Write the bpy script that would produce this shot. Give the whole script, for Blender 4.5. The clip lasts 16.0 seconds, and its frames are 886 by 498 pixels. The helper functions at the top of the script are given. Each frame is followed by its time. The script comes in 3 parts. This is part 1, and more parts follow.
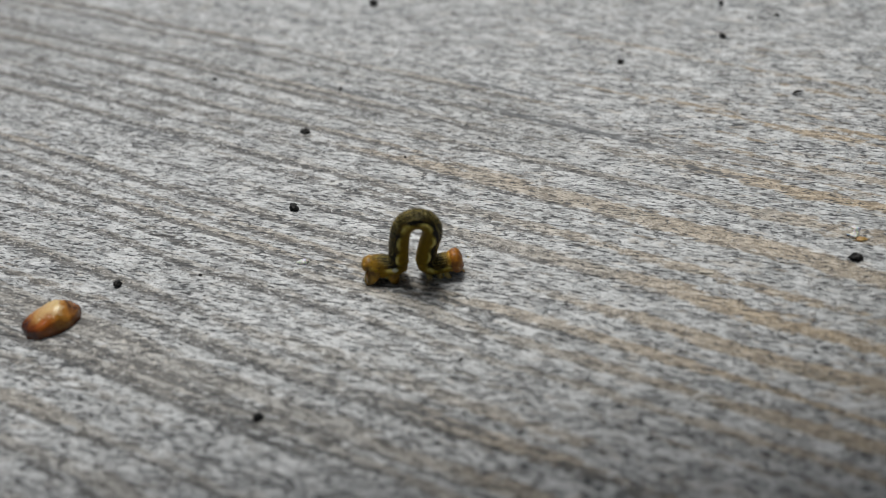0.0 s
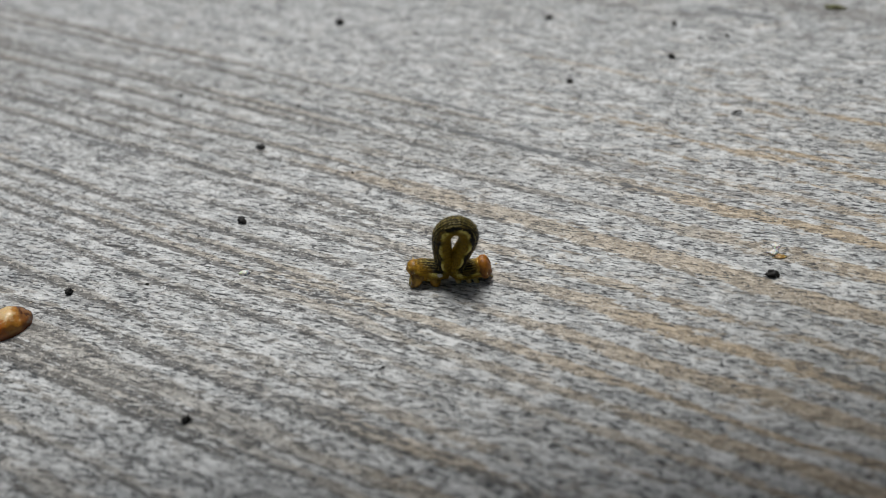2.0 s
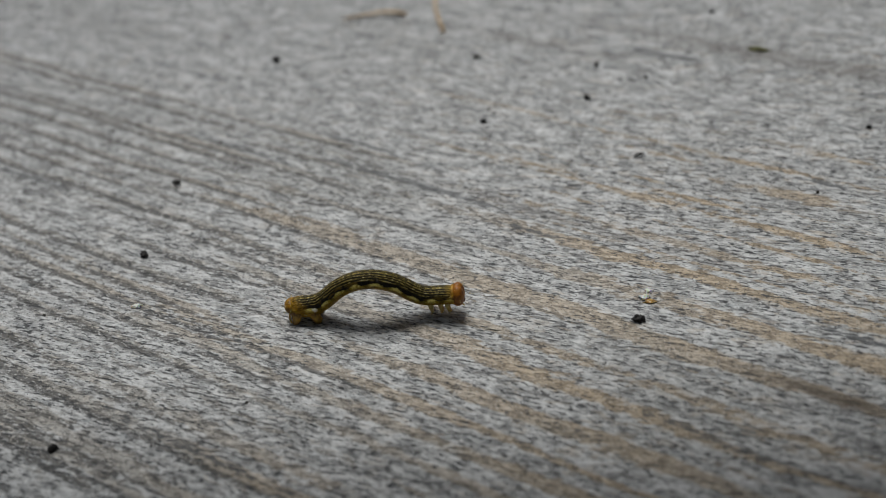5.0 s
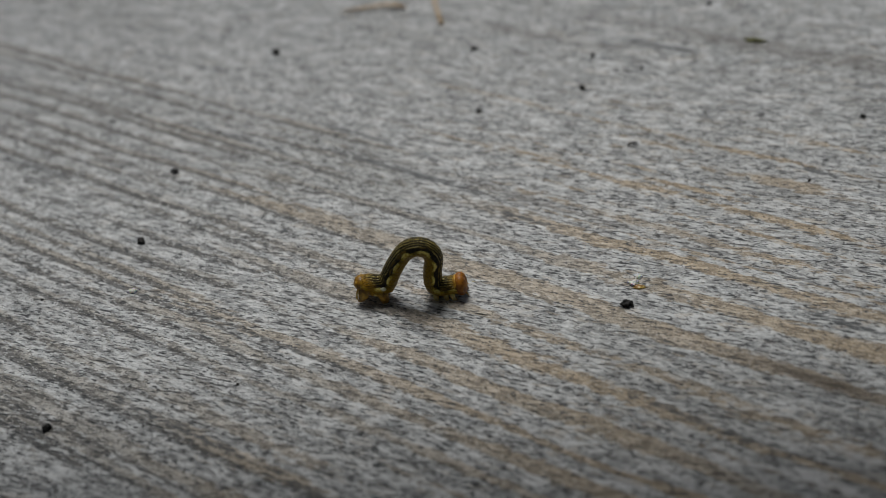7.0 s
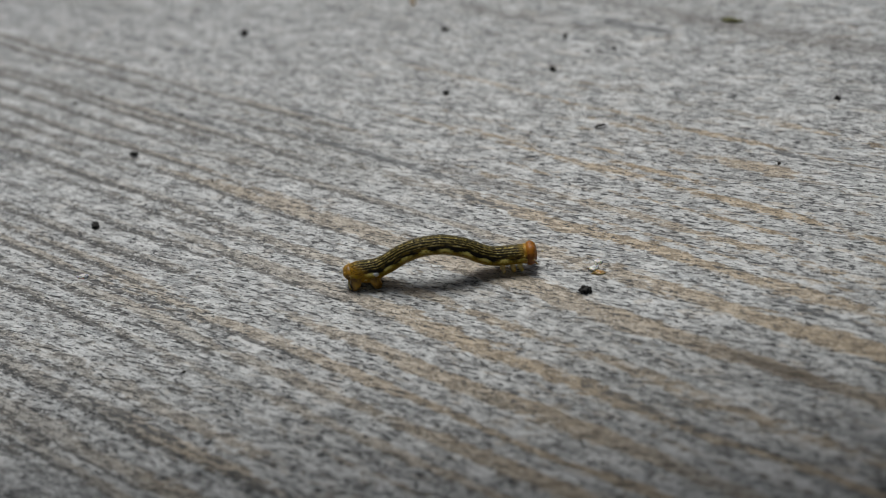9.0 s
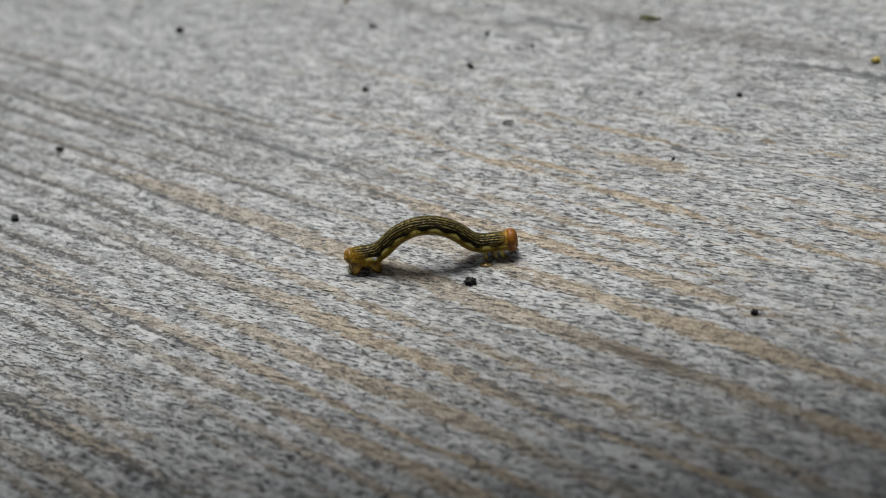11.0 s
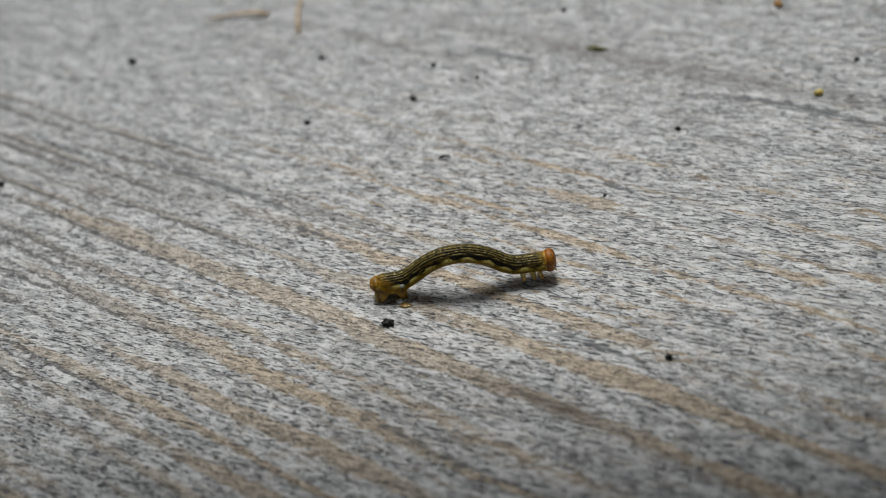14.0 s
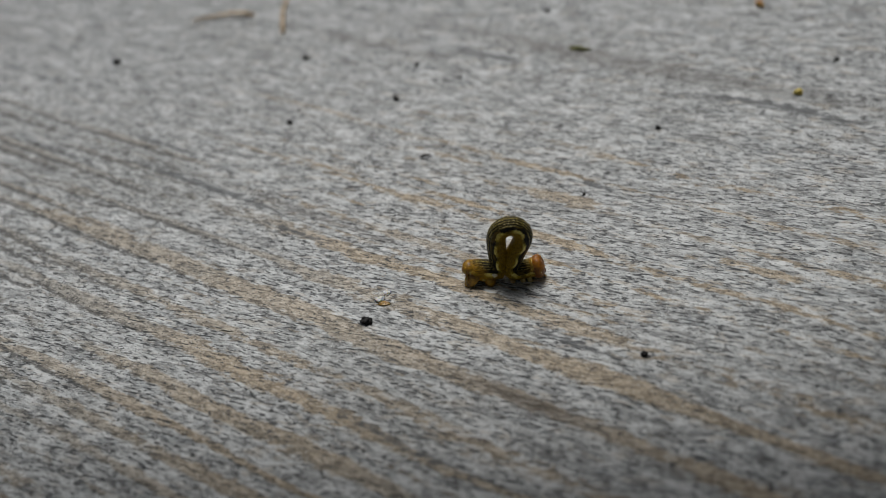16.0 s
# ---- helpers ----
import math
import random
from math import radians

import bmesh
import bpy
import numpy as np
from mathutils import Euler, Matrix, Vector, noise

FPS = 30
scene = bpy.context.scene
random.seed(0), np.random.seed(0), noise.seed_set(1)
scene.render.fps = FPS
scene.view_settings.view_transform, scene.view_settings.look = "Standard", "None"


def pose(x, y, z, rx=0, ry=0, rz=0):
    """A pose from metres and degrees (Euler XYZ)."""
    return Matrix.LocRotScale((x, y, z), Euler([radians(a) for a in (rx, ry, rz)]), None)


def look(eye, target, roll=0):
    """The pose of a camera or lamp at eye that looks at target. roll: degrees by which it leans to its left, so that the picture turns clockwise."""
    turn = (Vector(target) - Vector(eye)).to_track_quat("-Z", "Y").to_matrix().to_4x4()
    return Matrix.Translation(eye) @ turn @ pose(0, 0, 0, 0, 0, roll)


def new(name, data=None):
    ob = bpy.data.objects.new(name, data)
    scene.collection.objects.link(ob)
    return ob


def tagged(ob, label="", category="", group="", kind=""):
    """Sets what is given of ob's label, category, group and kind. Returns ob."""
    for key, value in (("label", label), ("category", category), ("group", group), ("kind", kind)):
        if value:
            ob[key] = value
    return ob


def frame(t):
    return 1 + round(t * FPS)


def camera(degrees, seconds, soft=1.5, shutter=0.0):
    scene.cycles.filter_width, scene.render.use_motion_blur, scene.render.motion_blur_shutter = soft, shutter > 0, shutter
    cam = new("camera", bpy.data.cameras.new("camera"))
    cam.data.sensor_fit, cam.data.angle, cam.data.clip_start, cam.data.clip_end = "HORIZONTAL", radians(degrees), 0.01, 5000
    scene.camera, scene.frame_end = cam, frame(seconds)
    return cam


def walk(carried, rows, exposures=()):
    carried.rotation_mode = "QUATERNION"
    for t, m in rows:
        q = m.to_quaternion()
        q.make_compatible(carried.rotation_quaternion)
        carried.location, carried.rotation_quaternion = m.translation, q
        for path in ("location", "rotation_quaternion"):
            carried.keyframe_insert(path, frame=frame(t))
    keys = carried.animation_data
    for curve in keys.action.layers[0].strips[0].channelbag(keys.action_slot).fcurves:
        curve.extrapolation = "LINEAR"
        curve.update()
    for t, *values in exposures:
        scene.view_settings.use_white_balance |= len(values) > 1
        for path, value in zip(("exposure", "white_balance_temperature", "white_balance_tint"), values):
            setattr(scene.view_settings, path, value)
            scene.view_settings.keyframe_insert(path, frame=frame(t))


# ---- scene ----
CM = 0.01
cam = camera(54.6, 16.0, soft=0.9)
PATH = [
    (0, (-0.942, -7.589, 6.596), (-3.618, -2.482, 1.050), -4.01),
    (0.5, (-0.766, -7.543, 6.592), (-3.521, -2.446, 1.076), -4.49),
    (1, (-0.401, -7.678, 6.719), (-3.185, -2.575, 1.223), -4.24),
    (1.5, (-0.161, -7.656, 6.750), (-2.999, -2.557, 1.278), -4.25),
    (2, (0.096, -7.379, 6.875), (-2.792, -2.318, 1.393), -4.85),
    (2.5, (-0.068, -7.439, 6.956), (-2.925, -2.351, 1.484), -4.96),
    (3, (0.659, -7.465, 7.004), (-2.320, -2.394, 1.581), -5.68),
    (3.5, (1.420, -6.995, 7.111), (-1.627, -1.968, 1.684), -5.86),
    (4, (1.665, -6.516, 7.173), (-1.468, -1.507, 1.778), -5.78),
    (6.5, (1.980, -6.581, 6.988), (-1.382, -1.606, 1.700), -6.74),
    (7, (2.092, -6.583, 7.013), (-1.278, -1.635, 1.706), -6.76),
    (7.5, (2.078, -6.602, 6.919), (-1.280, -1.657, 1.602), -6.61),
    (8, (2.101, -6.499, 6.810), (-1.257, -1.582, 1.467), -6.71),
    (10.5, (3.404, -5.844, 6.770), (0.008, -1.064, 1.328), -7.54),
    (11, (3.757, -5.706, 6.905), (0.348, -0.941, 1.458), -7.52),
    (11.5, (4.183, -5.142, 7.016), (0.699, -0.412, 1.586), -7.82),
    (12, (4.076, -5.086, 6.932), (0.598, -0.319, 1.530), -7.83),
    (12.5, (4.119, -5.100, 6.885), (0.620, -0.330, 1.500), -7.92),
    (13, (4.198, -5.093, 6.906), (0.682, -0.315, 1.540), -7.88),
    (13.5, (4.328, -5.067, 6.946), (0.797, -0.303, 1.576), -8.09),
    (14, (4.555, -4.882, 6.964), (0.993, -0.123, 1.611), -8.38),
    (14.5, (4.558, -4.754, 6.925), (1.005, 0.011, 1.570), -8.55),
    (15, (4.625, -4.842, 6.901), (1.088, -0.041, 1.568), -8.28),
    (15.5, (4.659, -4.876, 6.862), (1.120, -0.069, 1.537), -8.11),
    (16, (4.760, -4.825, 6.935), (1.220, -0.037, 1.593), -8.24),
]


def cm(p):
    return Vector(p) * CM


walk(cam, [(t, look(cm(eye), cm(target), roll)) for t, eye, target, roll in PATH],
     [(0, 0.15), (1, 0.15), (2, 0.2), (2.5, 0.15), (3, 0.05), (4, -0.05), (5.2, -0.25), (6.5, -0.36), (7, -0.38), (7.5, -0.3), (8, -0.15),
      (9.2, -0.07), (10.5, 0.06), (11, 0.12), (11.5, 0.15), (12, 0.1), (14, 0.08), (14.5, -0.02), (15, -0.12), (15.5, -0.12), (16, -0.22)])
cam.data.dof.use_dof = True
cam.data.dof.focus_distance = 0.0995
cam.data.dof.aperture_fstop = 14.5

# ---- light: an overcast sky ----
world = bpy.data.worlds.new("overcast_sky")
scene.world = world
world.use_nodes = True
wn = world.node_tree.nodes
wl = world.node_tree.links
sky = wn.new("ShaderNodeTexSky")
sky.sky_type = "NISHITA"
sky.sun_disc = False
SUN_UP, SUN_ROUND = radians(66), radians(-40)
sky.sun_elevation, sky.sun_rotation = SUN_UP, SUN_ROUND
sky.air_density, sky.dust_density, sky.ozone_density = 1.0, 6.0, 1.0
wl.new(sky.outputs["Color"], wn["Background"].inputs["Color"])
wn["Background"].inputs["Strength"].default_value = 0.034

sun_data = bpy.data.lights.new("sun", "SUN")
sun_data.energy, sun_data.angle, sun_data.color = 2.10, radians(23), (0.99, 0.99, 0.97)
sun = new("sun", sun_data)
sun.matrix_world = look((0, 0, 0), (-math.sin(SUN_ROUND) * math.cos(SUN_UP), -math.cos(SUN_ROUND) * math.cos(SUN_UP), -math.sin(SUN_UP)))
scene.view_settings.exposure = 0.0


# ---- materials ----
class Shade:
    """A small builder for node materials."""

    def __init__(self, name, roughness=0.6):
        self.m = bpy.data.materials.new(name)
        self.m.use_nodes = True
        self.nt = self.m.node_tree
        self.b = self.nt.nodes["Principled BSDF"]
        self.b.inputs["Roughness"].default_value = roughness

    def node(self, kind, **values):
        n = self.nt.nodes.new(kind)
        for key, v in values.items():
            self.put(n.inputs[key.replace("_", " ")], v)
        return n

    def put(self, socket, v):
        if isinstance(v, bpy.types.NodeSocket):
            self.nt.links.new(v, socket)
        else:
            socket.default_value = v

    def mix(self, fac, a, b, blend="MIX"):
        n = self.nt.nodes.new("ShaderNodeMix")
        n.data_type, n.blend_type = "RGBA", blend
        self.put(n.inputs[0], fac)
        self.put(n.inputs[6], a if not isinstance(a, tuple) else (*a, 1))
        self.put(n.inputs[7], b if not isinstance(b, tuple) else (*b, 1))
        return n.outputs[2]

    def math(self, op, a, b=0.0, c=0.0):
        n = self.nt.nodes.new("ShaderNodeMath")
        n.operation = op
        for i, v in enumerate((a, b, c)):
            self.put(n.inputs[i], v)
        return n.outputs[0]

    def step(self, v, lo, hi, to_lo=0.0, to_hi=1.0):
        n = self.nt.nodes.new("ShaderNodeMapRange")
        n.interpolation_type = "SMOOTHSTEP"
        for i, x in enumerate((v, lo, hi, to_lo, to_hi)):
            self.put(n.inputs[i], x)
        return n.outputs[0]

    def coords(self, scale=(1, 1, 1), turn=0.0, kind="Object"):
        """Coordinates turned so that their x runs at that angle, then scaled."""
        out = self.nt.nodes.new("ShaderNodeTexCoord").outputs[kind]
        for key, value in (("Rotation", (0, 0, radians(-turn))), ("Scale", scale)):
            mp = self.nt.nodes.new("ShaderNodeMapping")
            mp.inputs[key].default_value = value
            self.nt.links.new(out, mp.inputs["Vector"])
            out = mp.outputs["Vector"]
        return out

    def noise(self, vector, scale, detail=3.0, rough=0.55, distort=0.0):
        n = self.nt.nodes.new("ShaderNodeTexNoise")
        self.put(n.inputs["Vector"], vector)
        n.inputs["Scale"].default_value = scale
        n.inputs["Detail"].default_value = detail
        n.inputs["Roughness"].default_value = rough
        n.inputs["Distortion"].default_value = distort
        return n.outputs["Fac"]

    def attribute(self, name):
        n = self.nt.nodes.new("ShaderNodeAttribute")
        n.attribute_name = name
        return n.outputs["Fac"]

    def bump(self, height, distance, strength=1.0):
        n = self.nt.nodes.new("ShaderNodeBump")
        n.inputs["Strength"].default_value = strength
        n.inputs["Distance"].default_value = distance
        self.put(n.inputs["Height"], height)
        self.put(self.b.inputs["Normal"], n.outputs["Normal"])

    def colour(self, c):
        self.put(self.b.inputs["Base Color"], c if not isinstance(c, tuple) else (*c, 1))
        return self


def wood_material():
    """Weathered softwood: tan rings along x, and short grey fibres that cross them at a slant."""
    s = Shade("weathered_wood", 0.62)
    fibre = lambda along, across: s.coords((1 / along, 1 / across, 100), 11.5)
    ring, wear, groove = s.attribute("ring"), s.attribute("wear"), s.attribute("groove")
    flakes = s.noise(fibre(0.0018, 0.00062), 1.0, 4.0, 0.62, 0.4)
    sheets = s.noise(fibre(0.0048, 0.0017), 1.0, 3.0, 0.6, 0.5)
    dashes = s.noise(fibre(0.00105, 0.00029), 1.0, 2.5, 0.6, 0.2)
    slits = s.noise(fibre(0.0026, 0.00034), 1.0, 2.0, 0.5, 0.3)
    tints = s.noise(fibre(0.0040, 0.0013), 1.0, 3.0, 0.62, 0.5)
    dots = s.noise(s.coords((1 / 0.00036, 1 / 0.00026, 100)), 1.0, 2.0, 0.6)
    patches = s.noise(s.coords((1 / 0.010, 1 / 0.0026, 100), 6.0), 1.0, 3.0, 0.6)
    clouds = s.noise(s.coords((1 / 0.05, 1 / 0.018, 1)), 1.0, 2.0)
    # silver-grey wood
    pale = s.mix(s.step(flakes, 0.36, 0.60), (0.235, 0.244, 0.246), (0.58, 0.602, 0.604))
    pale = s.mix(s.step(sheets, 0.53, 0.64, 0.0, 0.7), pale, (0.74, 0.760, 0.762))
    pale = s.mix(s.step(sheets, 0.47, 0.36, 0.0, 0.65), pale, (0.205, 0.210, 0.208))
    pale = s.mix(s.math("MULTIPLY", s.step(tints, 0.56, 0.66, 0.0, 0.5), s.math("MULTIPLY_ADD", wear, 0.6, 0.4)), pale, (0.50, 0.430, 0.335))
    pale = s.mix(s.step(tints, 0.44, 0.34, 0.0, 0.5), pale, (0.290, 0.322, 0.340))
    # tan rings, duller and greyer where the board is less worn
    dull = s.mix(s.step(flakes, 0.36, 0.64), (0.165, 0.150, 0.122), (0.40, 0.368, 0.310))
    warm = s.mix(s.step(flakes, 0.34, 0.62), (0.25, 0.198, 0.130), (0.54, 0.438, 0.305))
    brown = s.mix(s.step(wear, 0.05, 0.85), dull, warm)
    brown = s.mix(s.math("MULTIPLY", s.step(patches, 0.52, 0.66, 0.0, 0.6), s.math("MULTIPLY_ADD", wear, -0.5, 1.0)), brown, (0.175, 0.163, 0.118))
    amount = s.math("ADD", ring, s.math("MULTIPLY", s.math("SUBTRACT", flakes, 0.5), -1.5))
    amount = s.math("ADD", amount, s.math("MULTIPLY", s.math("SUBTRACT", s.math("ADD", patches, tints), 1.0), -1.1))
    amount = s.step(s.math("MULTIPLY_ADD", wear, 0.20, s.math("SUBTRACT", amount, 0.16)), 0.34, 0.68)
    amount = s.math("MULTIPLY", amount, s.math("MULTIPLY_ADD", wear, 0.34, 0.56))
    base = s.mix(amount, pale, brown)
    line = s.math("ADD", groove, s.math("MULTIPLY", s.math("SUBTRACT", flakes, 0.5), -1.3))
    base = s.mix(s.step(line, 0.30, 0.70, 0.0, 0.85), base, (0.086, 0.084, 0.077))
    base = s.mix(s.step(clouds, 0.52, 0.72, 0.0, 0.30), base, (0.150, 0.154, 0.14))
    grit = s.noise(fibre(0.00088, 0.00042), 1.0, 3.0, 0.7, 0.3)
    base = s.mix(s.step(grit, 0.54, 0.66, 0.0, 0.65), base, s.mix(amount, (0.74, 0.765, 0.770), (0.62, 0.53, 0.40)))
    base = s.mix(s.step(grit, 0.46, 0.34, 0.0, 0.60), base, s.mix(amount, (0.170, 0.180, 0.186), (0.135, 0.112, 0.075)))
    # fine pale specks and dark pits, then the dark fibres
    base = s.mix(s.step(dots, 0.59, 0.67, 0.0, 0.45), base, (0.74, 0.74, 0.72))
    pits = s.math("MULTIPLY_ADD", amount, 0.035, 0.372)
    base = s.mix(s.step(s.math("SUBTRACT", dots, pits), 0.0, -0.06, 0.0, 0.85), base, (0.045, 0.040, 0.032))
    edge = s.math("ADD", 0.432, s.math("MULTIPLY", s.math("SUBTRACT", patches, 0.5), 0.20))
    edge = s.math("ADD", edge, s.math("MULTIPLY", s.math("SUBTRACT", sheets, 0.5), -0.16))
    edge = s.math("MULTIPLY_ADD", amount, -0.030, edge)
    base = s.mix(s.step(s.math("SUBTRACT", dashes, edge), 0.025, -0.065, 0.0, 0.95), base, (0.046, 0.050, 0.054))
    base = s.mix(s.step(s.math("MULTIPLY_ADD", amount, 0.03, slits), 0.372, 0.32, 0.0, 0.92), base, (0.034, 0.037, 0.040))
    soot = s.math("ADD", s.attribute("soot"), s.math("MULTIPLY", s.math("SUBTRACT", s.math("ADD", flakes, dashes), 1.0), -1.5))
    base = s.mix(s.step(soot, 0.26, 0.72, 0.0, 0.75), base, (0.082, 0.090, 0.096))
    base = s.mix(s.math("MULTIPLY", s.attribute("stain"), 0.85), base, (0.075, 0.058, 0.038))
    s.colour(base)
    height = s.math("ADD", s.math("MULTIPLY", s.step(dashes, 0.34, 0.50), 0.5), s.math("MULTIPLY", flakes, 0.6))
    height = s.math("ADD", height, s.math("MULTIPLY", s.step(slits, 0.30, 0.42), 0.5))
    height = s.math("ADD", height, s.math("MULTIPLY", sheets, 0.8))
    s.bump(height, 0.00012, 0.9)
    s.put(s.b.inputs["Roughness"], s.step(flakes, 0.3, 0.7, 0.62, 0.45))
    s.b.inputs["Specular IOR Level"].default_value = 0.6
    return s.m


def earth_material():
    s = Shade("bare_earth", 0.9)
    a, b = s.noise(s.coords(), 6.0, 6.0), s.noise(s.coords(), 90.0, 4.0)
    s.colour(s.mix(s.math("MULTIPLY", a, b), (0.07, 0.06, 0.045), (0.18, 0.17, 0.10)))
    s.bump(b, 0.01)
    return s.m


def skin_material():
    """Olive back with thin broken yellow lines, a broken black side band over a wavy yellow ridge, olive-yellow belly."""
    s = Shade("caterpillar_skin", 0.42)
    along, around = s.attribute("along"), s.attribute("around")   # cm from the tail; degrees from the back
    comb = s.node("ShaderNodeCombineXYZ", X=s.math("MULTIPLY", along, 9.0), Y=s.math("MULTIPLY", around, 0.05))
    fine = s.noise(comb.outputs[0], 3.4, 3.0, 0.62)
    wide = s.noise(comb.outputs[0], 0.8, 2.0, 0.5)
    lobes = s.math("SINE", s.math("MULTIPLY", along, 27.0))
    wave = s.math("ADD", s.math("MULTIPLY", lobes, 6.0), s.math("MULTIPLY", s.math("SUBTRACT", wide, 0.5), 18.0))
    a = s.math("ADD", around, s.math("MULTIPLY", s.math("SUBTRACT", fine, 0.5), 18.0))
    low = s.math("ADD", a, wave)
    lines = s.math("SINE", s.math("MULTIPLY", s.math("ADD", a, s.math("MULTIPLY", s.math("SUBTRACT", wide, 0.5), 16.0)), 0.40))
    back = s.mix(s.step(lines, -0.9, 0.2), (0.005, 0.004, 0.001), (0.030, 0.024, 0.004))
    back = s.mix(s.math("MULTIPLY", s.step(lines, 0.35, 0.90), s.step(fine, 0.40, 0.58, 0.12, 1.0)), back, (0.44, 0.345, 0.080))
    # cream breaks in the lines, with small glints painted into the same colour
    back = s.mix(s.math("MULTIPLY", s.step(lines, 0.45, 0.85), s.step(fine, 0.57, 0.68)), back, (0.82, 0.75, 0.46))
    back = s.mix(s.step(wide, 0.54, 0.74, 0.0, 0.3), back, (0.060, 0.050, 0.008))
    side = s.mix(s.step(wide, 0.50, 0.64), (0.008, 0.006, 0.002), (0.110, 0.070, 0.006))
    c = s.mix(s.step(low, 50, 58), back, side)
    yellow = s.mix(s.step(s.math("MULTIPLY_ADD", lobes, 0.12, s.math("MULTIPLY_ADD", wide, 0.5, fine)), 0.66, 0.90), (0.40, 0.28, 0.010), (0.88, 0.76, 0.22))
    c = s.mix(s.math("MULTIPLY", s.step(low, 74, 79), s.step(lobes, -0.9, -0.2, 0.35, 1.0)), c, yellow)
    belly = s.mix(s.step(fine, 0.34, 0.66), (0.120, 0.069, 0.001), (0.38, 0.230, 0.003))
    c = s.mix(s.step(low, 87, 97), c, belly)
    end = s.math("MULTIPLY", s.step(s.math("ADD", along, s.math("MULTIPLY", a, -0.0022)), 0.16, -0.06), s.step(fine, 0.38, 0.52, 0.10, 0.95))
    c = s.mix(end, c, (0.46, 0.24, 0.010))
    neck = s.math("MULTIPLY", s.step(along, 2.05, 2.16), s.step(fine, 0.35, 0.6, 0.1, 0.7))
    c = s.mix(neck, c, (0.42, 0.26, 0.03))
    s.colour(c)
    folds = s.math("ADD", s.math("MULTIPLY", s.math("SINE", s.math("MULTIPLY", s.math("ADD", along, s.math("MULTIPLY", fine, 0.05)), 110.0)), 0.10), fine)
    s.bump(folds, 0.00014, 0.9)
    s.b.inputs["Specular IOR Level"].default_value = 0.18
    return s.m


def speckled(name, dark, light, scale, rough=0.5, relief=0.0001, sub=0.0, spec=0.5):
    s = Shade(name, rough)
    n = s.noise(s.coords(), scale, 4.0, 0.6)
    s.colour(s.mix(s.step(n, 0.34, 0.66), dark, light))
    s.bump(n, relief)
    s.b.inputs["Specular IOR Level"].default_value = spec
    if sub:
        s.b.inputs["Subsurface Weight"].default_value = sub
        s.b.inputs["Subsurface Radius"].default_value = (0.0008, 0.0004, 0.0001)
        s.b.inputs["Subsurface Scale"].default_value = 1.0
    return s.m


def resin_material():
    """Dark red tip, glowing orange flanks, an opaque cream cap along the top and a brown far end."""
    s = Shade("amber_resin", 0.20)
    tc = s.nt.nodes.new("ShaderNodeTexCoord")
    sep = s.node("ShaderNodeSeparateXYZ", Vector=tc.outputs["Object"])
    n = s.noise(s.coords(), 700.0, 4.0, 0.6)
    fine = s.noise(s.coords(), 2600.0, 3.0, 0.6)
    wob = s.math("MULTIPLY", s.math("SUBTRACT", n, 0.5), 0.0016)
    x, y, z = (s.math("ADD", sep.outputs[k], wob) for k in range(3))
    c = s.mix(s.step(x, -0.0026, -0.0010), (0.040, 0.007, 0.004), (0.40, 0.105, 0.010))
    c = s.mix(s.step(x, -0.0008, 0.0010), c, (0.46, 0.205, 0.035))
    c = s.mix(s.step(fine, 0.45, 0.65, 0.0, 0.35), c, (0.20, 0.060, 0.008))
    top = s.math("MULTIPLY_ADD", y, 0.55, z)
    crust = s.math("MULTIPLY", s.step(top, 0.00085, 0.00125), s.math("MULTIPLY", s.step(x, -0.0021, -0.0009), s.step(x, 0.0017, 0.0013)))
    cream = s.mix(s.step(x, -0.0016, 0.0008), (0.46, 0.215, 0.050), (0.74, 0.560, 0.300))
    c = s.mix(crust, c, s.mix(s.step(fine, 0.38, 0.62, 0.0, 0.5), cream, (0.60, 0.36, 0.12)))
    c = s.mix(s.step(x, 0.0016, 0.0022), c, s.mix(s.step(n, 0.42, 0.6), (0.050, 0.014, 0.005), (0.26, 0.105, 0.022)))
    c = s.mix(s.step(sep.outputs[2], 0.0006, 0.0001, 0.0, 0.8), c, (0.17, 0.040, 0.007))
    s.colour(c)
    s.bump(s.math("MULTIPLY_ADD", fine, 0.4, n), 0.0003, 0.6)
    s.b.inputs["Subsurface Weight"].default_value = 0.15
    s.b.inputs["Subsurface Radius"].default_value = (0.0010, 0.0004, 0.0001)
    s.b.inputs["Subsurface Scale"].default_value = 1.0
    s.b.inputs["Coat Weight"].default_value = 0.2
    return s.m


WOOD = wood_material()
EARTH = earth_material()
SKIN = skin_material()
HEAD = speckled("orange_head", (0.20, 0.062, 0.003), (0.44, 0.168, 0.009), 1700, 0.48, 0.00005, 0.1)
TAIL = speckled("ochre_clasper", (0.17, 0.078, 0.004), (0.56, 0.310, 0.020), 1500, 0.46, 0.00005, 0.2)
LEG = speckled("pale_leg", (0.46, 0.33, 0.08), (0.72, 0.58, 0.24), 1800, 0.35, 0.00003, 0.3)
JAW = speckled("brown_mouthparts", (0.05, 0.020, 0.008), (0.16, 0.060, 0.018), 2000, 0.35)
BLACK = speckled("black_dropping", (0.006, 0.006, 0.006), (0.024, 0.022, 0.020), 2600, 0.65, 0.00015)
GREY = speckled("dark_grey_grit", (0.022, 0.021, 0.019), (0.060, 0.055, 0.048), 2600, 0.8, 0.0001)
RESIN = resin_material()
WHITE = speckled("white_flake", (0.74, 0.71, 0.66), (0.90, 0.89, 0.86), 1500, 0.3, 0.00005, 0.3)
CREAM = speckled("cream_spot", (0.60, 0.55, 0.40), (0.84, 0.80, 0.66), 1500, 0.5, 0.00005, 0.2)
